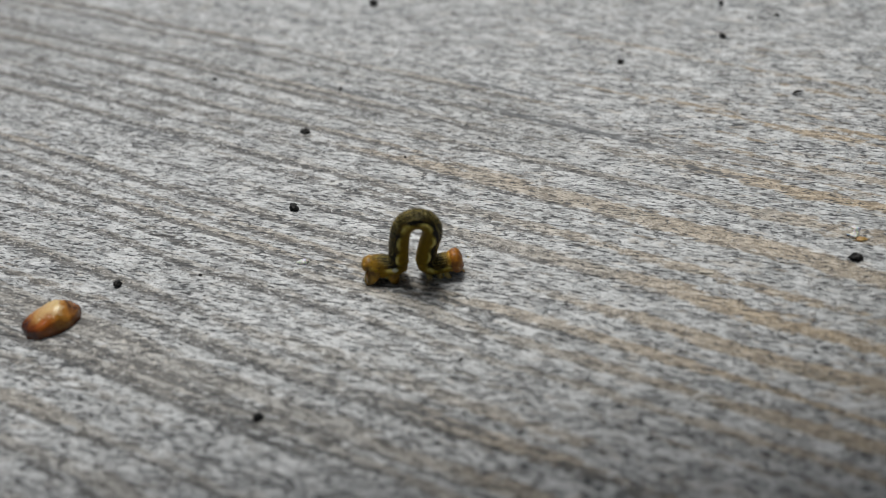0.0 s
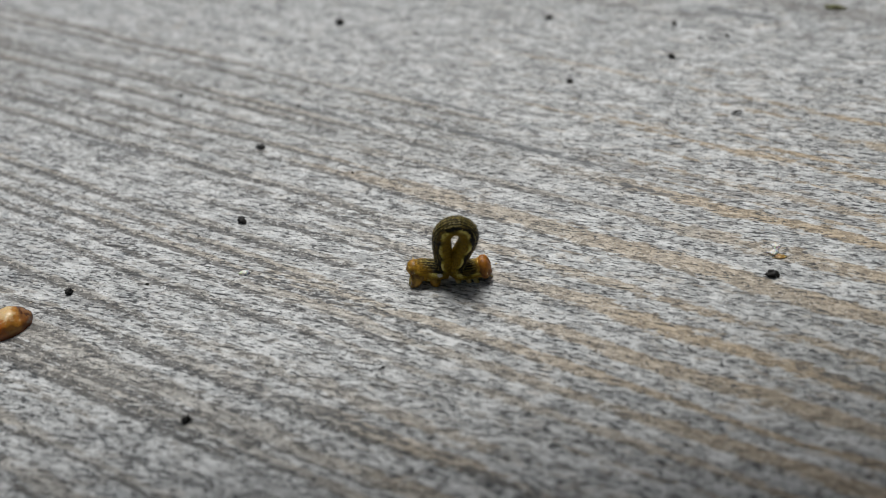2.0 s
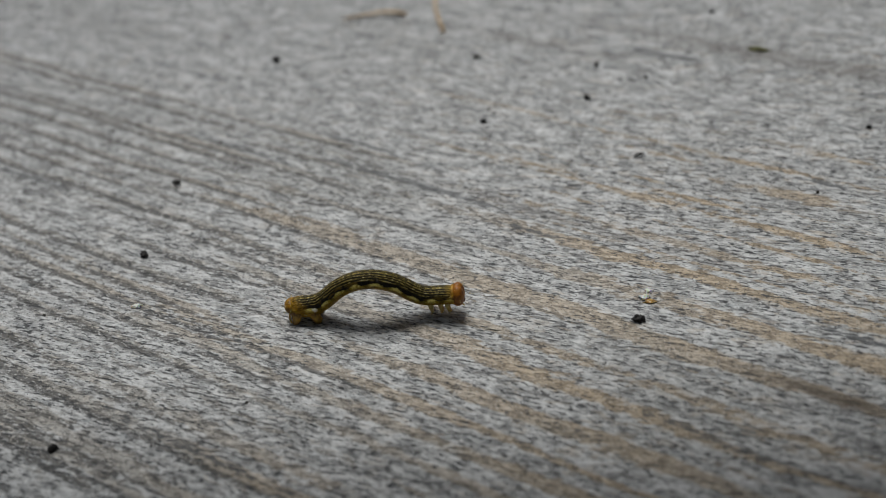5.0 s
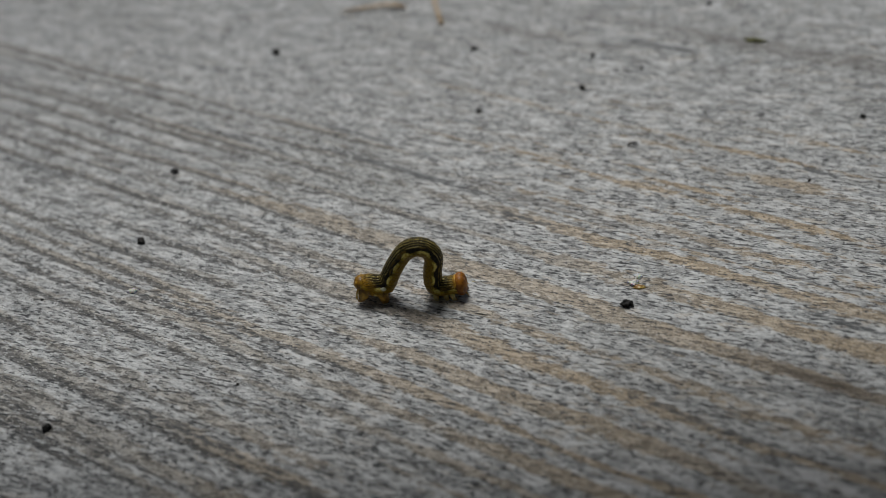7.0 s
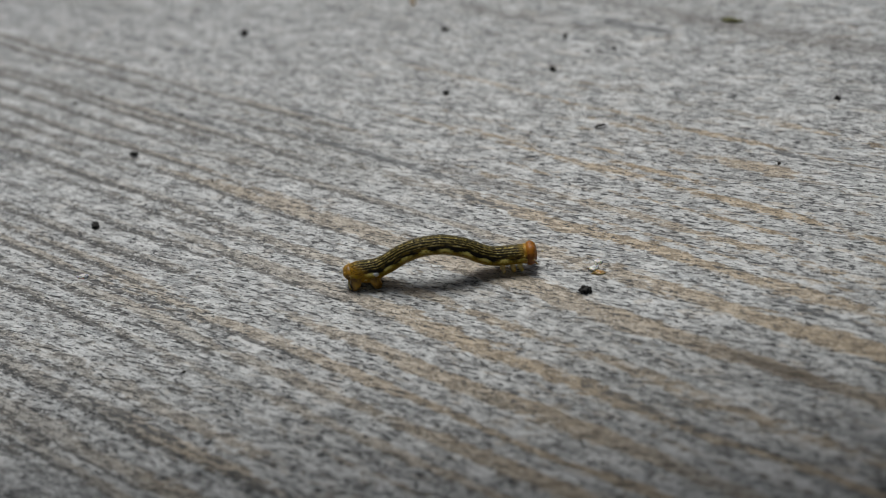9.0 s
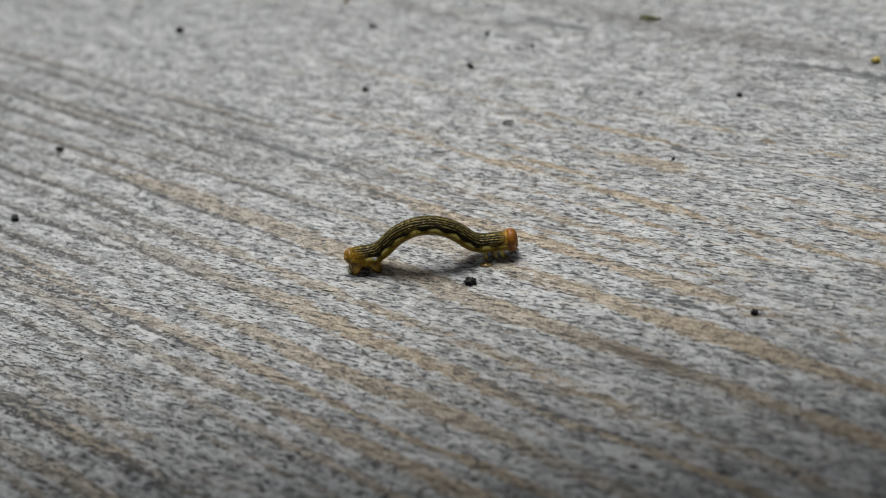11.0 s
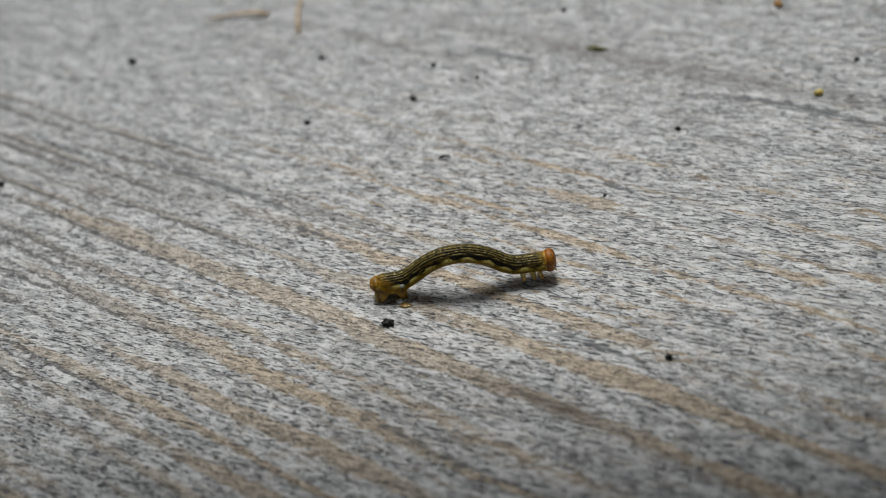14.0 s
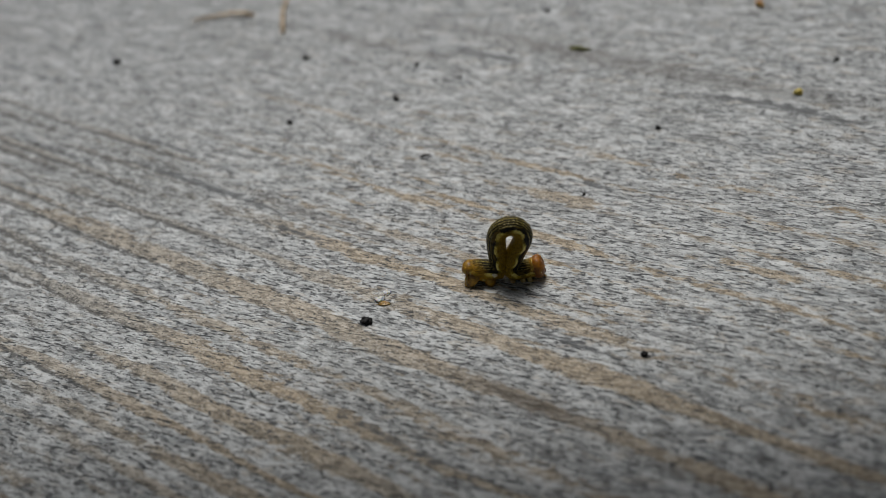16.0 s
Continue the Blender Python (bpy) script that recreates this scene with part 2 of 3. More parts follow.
AMBER = speckled("amber_crumb", (0.33, 0.18, 0.05), (0.58, 0.38, 0.14), 1500, 0.3, 0.00005, 0.3)
STRAW = speckled("dry_straw", (0.46, 0.32, 0.18), (0.66, 0.52, 0.34), 900, 0.6)
STRAW_PALE = speckled("pale_fibre", (0.60, 0.56, 0.47), (0.80, 0.77, 0.69), 900, 0.6)
MOSS = speckled("green_moss", (0.09, 0.095, 0.040), (0.22, 0.22, 0.11), 2000, 0.9)
POLLEN = speckled("yellow_bud", (0.52, 0.40, 0.07), (0.80, 0.66, 0.20), 1500, 0.6)


# ---- builders ----
def mesh_of(bm, name, material, smooth=True):
    me = bpy.data.meshes.new(name)
    bm.to_mesh(me)
    bm.free()
    me.materials.append(material)
    me.polygons.foreach_set("use_smooth", [smooth] * len(me.polygons))
    return me


def part(name, bm, material, parent, label="", smooth=True):
    ob = new(name, mesh_of(bm, name, material, smooth))
    ob.parent = parent
    if label:
        tagged(ob, label)
    return ob


def tube(bm, spine, radii, sides=10, flat=1.0):
    """A tapered tube through the points of spine, closed at both ends."""
    rings = []
    for i, p in enumerate(spine):
        way = (Vector(spine[min(i + 1, len(spine) - 1)]) - Vector(spine[max(i - 1, 0)])).normalized()
        q = way.to_track_quat("Z", "Y")
        rings.append([bm.verts.new(Vector(p) + q @ Vector((radii[i] * math.cos(a), radii[i] * flat * math.sin(a), 0)))
                      for a in (2 * math.pi * k / sides for k in range(sides))])
    for a, b in zip(rings, rings[1:]):
        for k in range(sides):
            bm.faces.new((a[k], a[(k + 1) % sides], b[(k + 1) % sides], b[k]))
    bm.faces.new(rings[0][::-1])
    bm.faces.new(rings[-1])


def lump(bm, size, centre=(0, 0, 0), rough=0.15, detail=2, seed=0.0, freq=1.6, turn=(0, 0, 0)):
    """An uneven rounded grain with half-axes size, in cm."""
    made = bmesh.ops.create_icosphere(bm, subdivisions=detail, radius=1.0)["verts"]
    e = Euler([radians(a) for a in turn])
    for v in made:
        k = 1 + rough * noise.fractal(v.co * freq + Vector((seed, seed * 2.3, 0)), 1.0, 2.0, 3)
        p = Vector((v.co.x * size[0], v.co.y * size[1], v.co.z * size[2])) * k
        p.rotate(e)
        v.co = (p + Vector(centre)) * CM


# ---- the board ----
RINGS = [  # place across the grain in cm, half width, strength
    (-6.3, 0.10, 0.8), (-5.8, 0.10, 0.8), (-5.35, 0.09, 0.8), (-4.95, 0.09, 0.9), (-4.60, 0.11, 0.9), (-4.24, 0.07, 0.8), (-3.98, 0.13, 1.0),
    (-3.56, 0.08, 0.9), (-3.27, 0.09, 0.9), (-2.97, 0.07, 0.8), (-2.69, 0.08, 0.9), (-2.37, 0.08, 0.95), (-2.07, 0.07, 0.9),
    (-1.72, 0.10, 1.0), (-1.45, 0.04, 0.5), (-1.21, 0.09, 1.0), (-0.84, 0.09, 0.95), (-0.50, 0.03, 0.4), (-0.21, 0.13, 1.0), (0.36, 0.11, 1.0),
    (0.92, 0.11, 1.0), (1.16, 0.03, 0.5), (1.43, 0.09, 0.85), (1.75, 0.05, 0.5), (2.10, 0.07, 0.6), (2.46, 0.05, 0.4),
    (2.80, 0.08, 0.50), (3.30, 0.06, 0.5), (3.85, 0.09, 0.45),
]
DARK = [(2.05, -0.22, 0.75, 0.09, 1.0), (3.2, -0.28, 1.2, 0.07, 0.35), (-7.45, -4.0, 0.42, 0.30, 0.30), (-1.9, 1.28, 2.2, 0.05, 0.5), (-8.4, -0.32, 0.9, 0.07, 0.6), (0.6, 6.2, 3.5, 0.22, 0.5), (-3.6, 5.3, 1.6, 0.14, 0.4)]

WARM = [(1.05, 2.82, 0.55, 0.10, 1.0), (3.6, 2.55, 0.5, 0.07, 0.8), (-0.9, 3.05, 0.8, 0.06, 0.6), (0.1, 2.3, 0.7, 0.06, 0.7), (-2.3, 2.2, 0.8, 0.07, 0.6)]   # fresh tan wood: middle, half length, half width, strength

SOOT = [  # grey weather streaks: middle, half length, half width, strength
    (-3.7, 1.13, 1.6, 0.075, 0.9), (-6.3, 0.83, 1.1, 0.06, 0.8), (1.35, 3.2, 0.3, 0.06, 0.9), (-1.5, 5.64, 0.8, 0.10, 0.8), (2.9, 5.8, 1.3, 0.10, 0.8),
    (-4.6, 3.92, 0.5, 0.08, 0.7), (-8.7, 2.34, 1.2, 0.09, 0.6), (-4.9, 1.64, 0.8, 0.06, 0.8), (-10.9, -0.48, 1.1, 0.08, 0.7), (-8.8, -0.96, 0.9, 0.07, 0.8),
    (-1.4, -3.6, 1.2, 0.12, 0.7), (-3.5, -3.55, 1.2, 0.06, 0.7), (-1.7, 0.90, 0.6, 0.05, 0.8), (2.2, 0.70, 0.6, 0.06, 0.8), (1.3, -1.18, 1.0, 0.07, 0.7),
]


def smooth_noise(nx, ny, cx, cy, rng):
    """Value noise on a grid, with cells of cx by cy samples."""
    gx, gy = nx // cx + 3, ny // cy + 3
    g = rng.standard_normal((gx, gy))
    x, y = np.arange(nx) / cx, np.arange(ny) / cy
    ix, iy = x.astype(int), y.astype(int)
    fx, fy = (x - ix)[:, None], (y - iy)[None]
    fx, fy = fx * fx * (3 - 2 * fx), fy * fy * (3 - 2 * fy)
    a, b = g[ix][:, iy], g[ix + 1][:, iy]
    c, d = g[ix][:, iy + 1], g[ix + 1][:, iy + 1]
    return (a * (1 - fx) + b * fx) * (1 - fy) + (c * (1 - fx) + d * fx) * fy


def ease(u, lo, hi):
    k = np.clip((u - lo) / (hi - lo), 0, 1)
    return k * k * (3 - 2 * k)


def board_relief(x, y, rng):
    """Height of the worn surface in cm, the brown growth rings and the stains, on the grid of x and y."""
    nx, ny = len(x), len(y)
    bend = 0.032 * smooth_noise(nx, ny, 50, 40, rng) + 0.022 * smooth_noise(nx, ny, 12, 9, rng)
    v = y[None] + bend
    ring, groove = np.zeros((nx, ny)), np.zeros((nx, ny))
    for at, half, strength in RINGS:
        fade = np.clip(1 + 0.45 * smooth_noise(nx, ny, 40, 400, rng)[:, :1], 0.25, 1.25)
        wide = half * np.clip(1 + 0.3 * smooth_noise(nx, ny, 25, 400, rng)[:, 1:2], 0.5, 1.6)
        ring = np.maximum(ring, strength * fade * np.exp(-(((v - at) / wide) ** 2)))
        groove = np.maximum(groove, (0.30 + 0.5 * ease(-x, 0.5, 4.0)[:, None]) * strength * fade * np.exp(-(((v - at + 0.9 * wide) / 0.035) ** 2)))
    left = ease(-x, 2.0, 5.5)[:, None]
    far_left = ease(-x, 3.8, 6.5)[:, None]
    keep = 1 - 0.7 * far_left * ease(y, -3.4, -2.6)[None]
    ring, groove = ring * keep, groove * keep
    for n in range(24):   # closer, thinner rings towards one end
        at = -4.6 + 0.27 * n + 0.05 * rng.standard_normal()
        fade = np.clip(0.85 + 0.3 * smooth_noise(nx, ny, 30, 700, rng)[:, :1], 0.2, 1)
        ring = np.maximum(ring, left * fade * np.exp(-(((v - at) / 0.056) ** 2)))
        groove = np.maximum(groove, left * fade * np.exp(-(((v - at + 0.055) / 0.042) ** 2)))
    for sx, sy, lx, ly, k in WARM:
        ring = np.maximum(ring, k * np.exp(-(((x[:, None] - sx) / lx) ** 4) - ((v - sy) / ly) ** 2))
    ring = np.clip(ring, 0, 1)
    stain = np.zeros((nx, ny))
    for sx, sy, lx, ly, k in DARK:
        stain = np.maximum(stain, k * np.exp(-(((x[:, None] - sx) / lx) ** 2) - ((v - sy) / ly) ** 2))
    soot = np.zeros((nx, ny))
    for sx, sy, lx, ly, k in SOOT:
        soot = np.maximum(soot, k * np.exp(-(((x[:, None] - sx) / lx) ** 4) - ((v - sy) / ly) ** 2))
    wear = np.clip(0.15 + 0.85 * ease(x, -6.0, 2.0)[:, None] + 0.3 * smooth_noise(nx, ny, 25, 14, rng), 0, 1.3)
    z = 0.010 * ring + 0.003 * smooth_noise(nx, ny, 14, 3, rng) + 0.0012 * smooth_noise(nx, ny, 5, 2, rng)
    z += 0.006 * smooth_noise(nx, ny, 60, 8, rng)
    return z - 0.006 * groove - z.mean() - 0.004, ring, stain, wear, np.clip(groove, 0, 1), soot


def build_board():
    rng = np.random.default_rng(7)
    x0, x1, y0, y1, thick = -20.0, 12.0, -8.0, 13.0, 3.8
    nx, ny = 321, 601
    x, y = np.linspace(x0, x1, nx), np.linspace(y0, y1, ny)
    z, ring, stain, wear, groove, soot = board_relief(x, y, rng)
    co = np.stack(np.broadcast_arrays(x[:, None], y[None], z), -1).reshape(-1, 3) * CM
    i = np.arange(nx * ny).reshape(nx, ny)
    quads = np.stack([i[:-1, :-1], i[1:, :-1], i[1:, 1:], i[:-1, 1:]], -1).reshape(-1, 4)
    low = np.array([(x0, y0, -thick), (x1, y0, -thick), (x1, y1, -thick), (x0, y1, -thick)]) * CM
    n = len(co)
    faces = quads.tolist()
    faces.append((n, n + 3, n + 2, n + 1))
    faces.append((*i[:, 0][::-1].tolist(), n, n + 1))
    faces.append((*i[:, -1].tolist(), n + 2, n + 3))
    faces.append((*i[0].tolist(), n + 3, n))
    faces.append((*i[-1][::-1].tolist(), n + 1, n + 2))
    me = bpy.data.meshes.new("board")
    me.from_pydata(np.concatenate([co, low]).tolist(), [], faces)
    for name, values in (("ring", ring), ("stain", stain), ("wear", wear), ("groove", groove), ("soot", soot)):
        me.attributes.new(name, "FLOAT", "POINT").data.foreach_set("value", np.r_[values.ravel(), np.zeros(4)].astype(np.float32))
    me.polygons.foreach_set("use_smooth", [True] * len(quads) + [False] * 5)
    me.materials.append(WOOD)
    me.update()
    ob = new("wooden_board", me)
    return tagged(ob, "weathered silver-grey softwood board with brown raised grain", "board", kind="structure"), z


def board_height(x, y):
    """Height of the board's surface in cm at x, y."""
    return float(RELIEF[int(round((x + 20.0) * 10)), int(round((y + 8.0) * 600 / 21))])


board, RELIEF = build_board()

bm = bmesh.new()
bmesh.ops.create_grid(bm, x_segments=8, y_segments=8, size=60.0)
ground = new("ground", mesh_of(bm, "ground", EARTH))
ground.location.z = -0.0381
tagged(ground, "plain bare earth under the board", "ground", kind="structure")


# an unseen plank on posts, added only to shade the board's near edge
SHADE_TURN, SHADE_LOW = 32.0, 0.0765


def bevelled_box(size, centre):
    bm = bmesh.new()
    bmesh.ops.create_cube(bm, size=1.0)
    for v in bm.verts:
        v.co = Vector([a * b + c for a, b, c in zip(v.co, size, centre)])
    bmesh.ops.bevel(bm, geom=bm.edges[:], offset=0.003, segments=2, affect="EDGES")
    return bm


shade_rail = new("shade_rail", mesh_of(bevelled_box((0.52, 0.18, 0.022), (0.14, -0.09, 0.011)), "shade_rail", WOOD, False))
shade_rail.matrix_world = pose(0.0033, 0.0236, SHADE_LOW, 0, 0, SHADE_TURN)
tagged(shade_rail, "unseen wooden plank added to shade the near edge of the board", "shade_rail", kind="structure")
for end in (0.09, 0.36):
    shade_post = part("shade_post", bevelled_box((0.06, 0.06, SHADE_LOW + 0.0381), (end, -0.14, -0.5 * (SHADE_LOW + 0.0381))), WOOD, shade_rail, smooth=False)

# ---- the caterpillar ----
LENGTH, TAIL_AT, FRONT_AT, HEAD_AT = 2.18, 0.10, 1.92, 2.22   # cm along the body
COUNT = 36
STEP = LENGTH / COUNT
WAVES = 27.0   # turns of the wavy side ridge, in radians for each cm
STAND = 0.190   # height of the body's axis over its feet


def girth(s):
    """The body's radius in cm."""
    return float(np.interp(s, (0.0, 0.05, 0.12, 0.30, 0.8, 1.5, 1.92, 2.10, 2.20), (0.050, 0.088, 0.107, 0.113, 0.111, 0.112, 0.112, 0.112, 0.104)))


def body_ring(s, parent):
    """A short piece of the body round its axis x; its ends reach into its neighbours."""
    half, sides = STEP / 2 + 0.034, 36
    bm = bmesh.new()
    along = bm.verts.layers.float.new("along")
    around = bm.verts.layers.float.new("around")
    loops = []
    for k in (-1, -0.92, -0.75, -0.5, -0.2, 0.2, 0.5, 0.75, 0.92, 1):
        loop = []
        here = s + k * half
        fold = 1 - 0.030 * abs(k) ** 3 - (0.07 if abs(k) > 0.95 else 0)
        for n in range(sides):
            a = 2 * math.pi * n / sides
            deg = math.degrees(a if a <= math.pi else 2 * math.pi - a)
            r = girth(here) * fold
            r *= 1 + 0.15 * math.exp(-(((deg - 88) / 13) ** 2)) * (0.5 + 0.5 * math.sin(here * WAVES))
            low = float(np.interp(here, (0.02, 0.10, 0.28, 0.42), (0.0, 0.52, 0.52, 0.0)))   # the belly hangs low between the hind feet
            r *= 1 + (low - 0.07) * math.exp(-(((deg - 180) / (35 + 60 * low)) ** 2))
            v = bm.verts.new(Vector((k * half, r * math.sin(a), r * math.cos(a))) * CM)
            v[along], v[around] = here, deg
            loop.append(v)
        loops.append(loop)
    for a, b in zip(loops, loops[1:]):
        for n in range(sides):
            bm.faces.new((a[n], a[(n + 1) % sides], b[(n + 1) % sides], b[n]))
    bm.faces.new(loops[0][::-1])
    bm.faces.new(loops[-1])
    bmesh.ops.recalc_face_normals(bm, faces=bm.faces)
    return part("body_segment", bm, SKIN, parent)


def true_leg(parent, side, at, lean):
    bm = bmesh.new()
    spine = [(at, side * 0.050, -0.040), (at + 0.004, side * 0.082, -0.106), (at + 0.014 + lean, side * 0.096, -0.160), (at + 0.004 + lean, side * 0.088, -STAND - 0.008)]
    tube(bm, [cm(p) for p in spine], [r * CM for r in (0.034, 0.030, 0.023, 0.010)], 8)
    part("leg", bm, LEG, parent, "small pale yellow hooked leg")


def proleg(parent, side):
    bm = bmesh.new()
    spine = [(0.014, side * 0.040, -0.03), (0.030, side * 0.070, -0.090), (0.046, side * 0.084, -0.150), (0.054, side * 0.080, -STAND)]
    tube(bm, [cm(p) for p in spine], [r * CM for r in (0.074, 0.068, 0.056, 0.052)], 12)
    part("proleg", bm, TAIL, parent, "stout ochre gripping proleg")


def pale_spots(parent, side):
    for size, place, material in (((0.038, 0.018, 0.034), (0.0, 0.110, 0.006), CREAM), ((0.026, 0.014, 0.018), (-0.120, 0.110, -0.034), LEG)):
        bm = bmesh.new()
        lump(bm, size, (place[0], side * place[1], place[2]), 0.5, 2, 7.0 + side - 20 * place[0])
        part("pale_spot", bm, material, parent, "small whitish spot above the proleg")


def clasper(parent, side):
    """A broad flap that widens to a gripping sole, with a paler hind rim."""
    bm = bmesh.new()
    spine = [(0.016, side * 0.052, 0.000), (0.006, side * 0.072, -0.060), (-0.004, side * 0.084, -0.120), (-0.012, side * 0.090, -0.165), (-0.014, side * 0.088, -STAND - 0.012)]
    tube(bm, [cm(p) for p in spine], [r * CM for r in (0.084, 0.084, 0.074, 0.064, 0.050)], 14, 0.62)
    flap = part("clasper", bm, TAIL, parent, "orange-ochre tail clasper")
    bm = bmesh.new()
    tube(bm, [cm(p) for p in ((-0.070, side * 0.078, -0.050), (-0.074, side * 0.098, -0.105), (-0.070, side * 0.104, -0.160), (-0.060, side * 0.098, -STAND - 0.006))], [r * CM for r in (0.010, 0.014, 0.013, 0.010)], 8)
    part("rim", bm, LEG, flap, "pale yellow hind rim")


def bristles(parent, count, centre, radius, length, seed):
    """Fine pale hairs standing out round a point of the part, in one mesh."""
    rnd, bm = random.Random(seed), bmesh.new()
    for _ in range(count):
        d = Vector((rnd.uniform(-0.4, 1.0) * math.copysign(1, centre[0] + 1e-9), rnd.uniform(-1, 1), rnd.uniform(-0.2, 1))).normalized()
        root, tip = Vector(centre) + d * radius, Vector(centre) + d * (radius + length * rnd.uniform(0.5, 1.0)) + Vector((0, 0, -0.01))
        tube(bm, [cm(root), cm((root + tip) / 2 + Vector((0, 0, 0.006))), cm(tip)], [r * CM for r in (0.0022, 0.0017, 0.0007)], 4)
    part("bristles", bm, LEG, parent, "sparse fine pale bristles")


def build_caterpillar():
    root = new("caterpillar")
    root.empty_display_size = 0.005
    tagged(root, "olive-brown looper caterpillar with yellow side stripe and orange head", "caterpillar")
    rings = []
    for n in range(COUNT):
        s = (n + 0.5) * STEP
        ring = body_ring(s, root)
        rings.append((s, ring))
    nearest = lambda at: min(rings, key=lambda r: abs(r[0] - at))[1]
    for side in (-1, 1):
        clasper(nearest(0.07), side)
        proleg(nearest(0.26), side)
        pale_spots(nearest(0.33), side)
        for ring, at, lean in ((2.00, -0.135, 0.0), (2.00, -0.02, 0.0), (2.09, 0.0, 0.010)):
            true_leg(nearest(ring), side, at, lean)
    # tail plate over the claspers
    bm = bmesh.new()
    lump(bm, (0.076, 0.098, 0.086), (0.004, 0, -0.004), 0.14, 3, 1.0)
    plate = part("tail_plate", bm, TAIL, nearest(0.04), "rounded ochre tail plate")
    bristles(plate, 14, (-0.01, 0, -0.01), 0.075, 0.07, 5)
    # head: a blunt capsule in two lobes, a pale collar, mouthparts
    bm = bmesh.new()
    made = bmesh.ops.create_icosphere(bm, subdivisions=4, radius=1.0)["verts"]
    for v in made:
        x, y, z = v.co
        groove = 0.010 * math.exp(-((y / 0.16) ** 2)) * max(0.0, x + 0.5 * z)
        lobe = 1 + 0.05 * math.exp(-(((abs(y) - 0.45) / 0.3) ** 2)) * max(0.0, z)
        x = (abs(x) ** 0.85) * (1 if x > 0 else -1)
        v.co = Vector((0.080 * x - groove + 0.012 * z * 0.3, 0.130 * y, 0.138 * z * lobe - groove)) * CM
    head = part("head", bm, HEAD, root, "glossy orange-brown head capsule")
    bm = bmesh.new()
    tube(bm, [cm(p) for p in ((-0.085, 0, 0.0), (-0.062, 0, 0.0), (-0.040, 0, 0.0))], [r * CM for r in (0.104, 0.116, 0.118)], 28)
    part("collar", bm, TAIL, head, "ochre collar behind the head")
    bm = bmesh.new()
    lump(bm, (0.026, 0.040, 0.024), (0.052, 0, -0.085), 0.1, 2, 3.0)
    part("mouthparts", bm, JAW, head, "dark brown mouthparts")
    for side in (-1, 1):
        bm = bmesh.new()
        tube(bm, [cm(p) for p in ((0.045, side * 0.075, -0.075), (0.062, side * 0.084, -0.088), (0.074, side * 0.088, -0.104))], [r * CM for r in (0.011, 0.008, 0.004)], 7)
        part("antenna", bm, LEG, head, "tiny pale antenna")
    bristles(head, 14, (0.01, 0, 0.0), 0.118, 0.06, 8)
    return root, rings, head


def body_line(reach, tail_lift, front_lift, front_pitch, front_turn):
    """Pitch, yaw and place along the body, for the distance from the tail's feet to the foremost legs."""
    s = np.linspace(0, LENGTH + 0.1, 469)
    ds = s[1] - s[0]
    fold = np.clip((1.68 - reach) / 1.3, 0, 1)
    reach = reach + 0.08 * fold**2
    first, last = 0.20 - 0.08 * math.sin(math.pi * fold) + 0.07 * fold**4, 1.95 + 0.06 * fold   # the body bends between these
    short = 0.985 - 0.025 * min(1.0, 2.0 * fold) - 0.06 * math.sin(math.pi * fold)   # the bent body draws its rings together
    u = np.clip((s - first) / (last - first), 0, 1)
    w = u ** (1 + 2.4 * tail_lift + 0.58 * fold * (1 - fold) + 0.02 * fold**4)   # the trailing half leans forward
    corner, arch = 0.24 - 0.12 * min(1.0, 2.0 * fold), 0.48 - 0.26 * min(1.0, 2.0 * fold)
    wave = -np.sin(0.5 * np.pi * np.clip((w - 0.5) / arch, -1, 1)) * ease(w, 0, corner) * (1 - ease(w, 1 - corner, 1))
    hump = np.sin(np.pi * u)
    fixed = (-0.24 * fold - 1.6 * tail_lift) * (1 - ease(u, 0, 0.2)) + radians(front_pitch) * ease(u, 0.62, 1.0) + 0.18 * fold * ease(u, 0.8, 1.0)
    i, j = int(round(TAIL_AT / ds)), int(round(FRONT_AT / ds))

    def line(a, b):
        th = fixed + a * wave + b * hump
        x, z = np.cumsum(np.cos(th)) * ds * short, np.cumsum(np.sin(th)) * ds * short
        return th, x - x[i], z - z[i] + STAND + tail_lift

    def miss(a, b):
        _, x, z = line(a, b)
        return np.array([x[j] - reach, z[j] - STAND - front_lift + 0.08 * fold])

    best = min(((np.abs(miss(a, 0.0)[0]), a) for a in np.linspace(0.05, 2.2, 60)))[1]
    p = np.array([best, 0.0])
    for _ in range(25):
        m = miss(*p)
        jac = np.stack([(miss(p[0] + 1e-4, p[1]) - m) / 1e-4, (miss(p[0], p[1] + 1e-4) - m) / 1e-4], 1)
        stepv = np.linalg.lstsq(jac, -m, rcond=1e-6)[0]
        p = p + np.clip(stepv, -0.15, 0.15)
        p[0] = np.clip(p[0], 0.02, 2.3)
        if np.abs(m).max() < 1e-4:
            break
    th, x, z = line(*p)
    psi = radians(front_turn) * ease(s, 0.9, 2.0)
    dx = np.cos(th) * ds * short
    return s, th, psi, x[0] + np.cumsum(dx * np.cos(psi)), np.cumsum(dx * np.sin(psi)), z


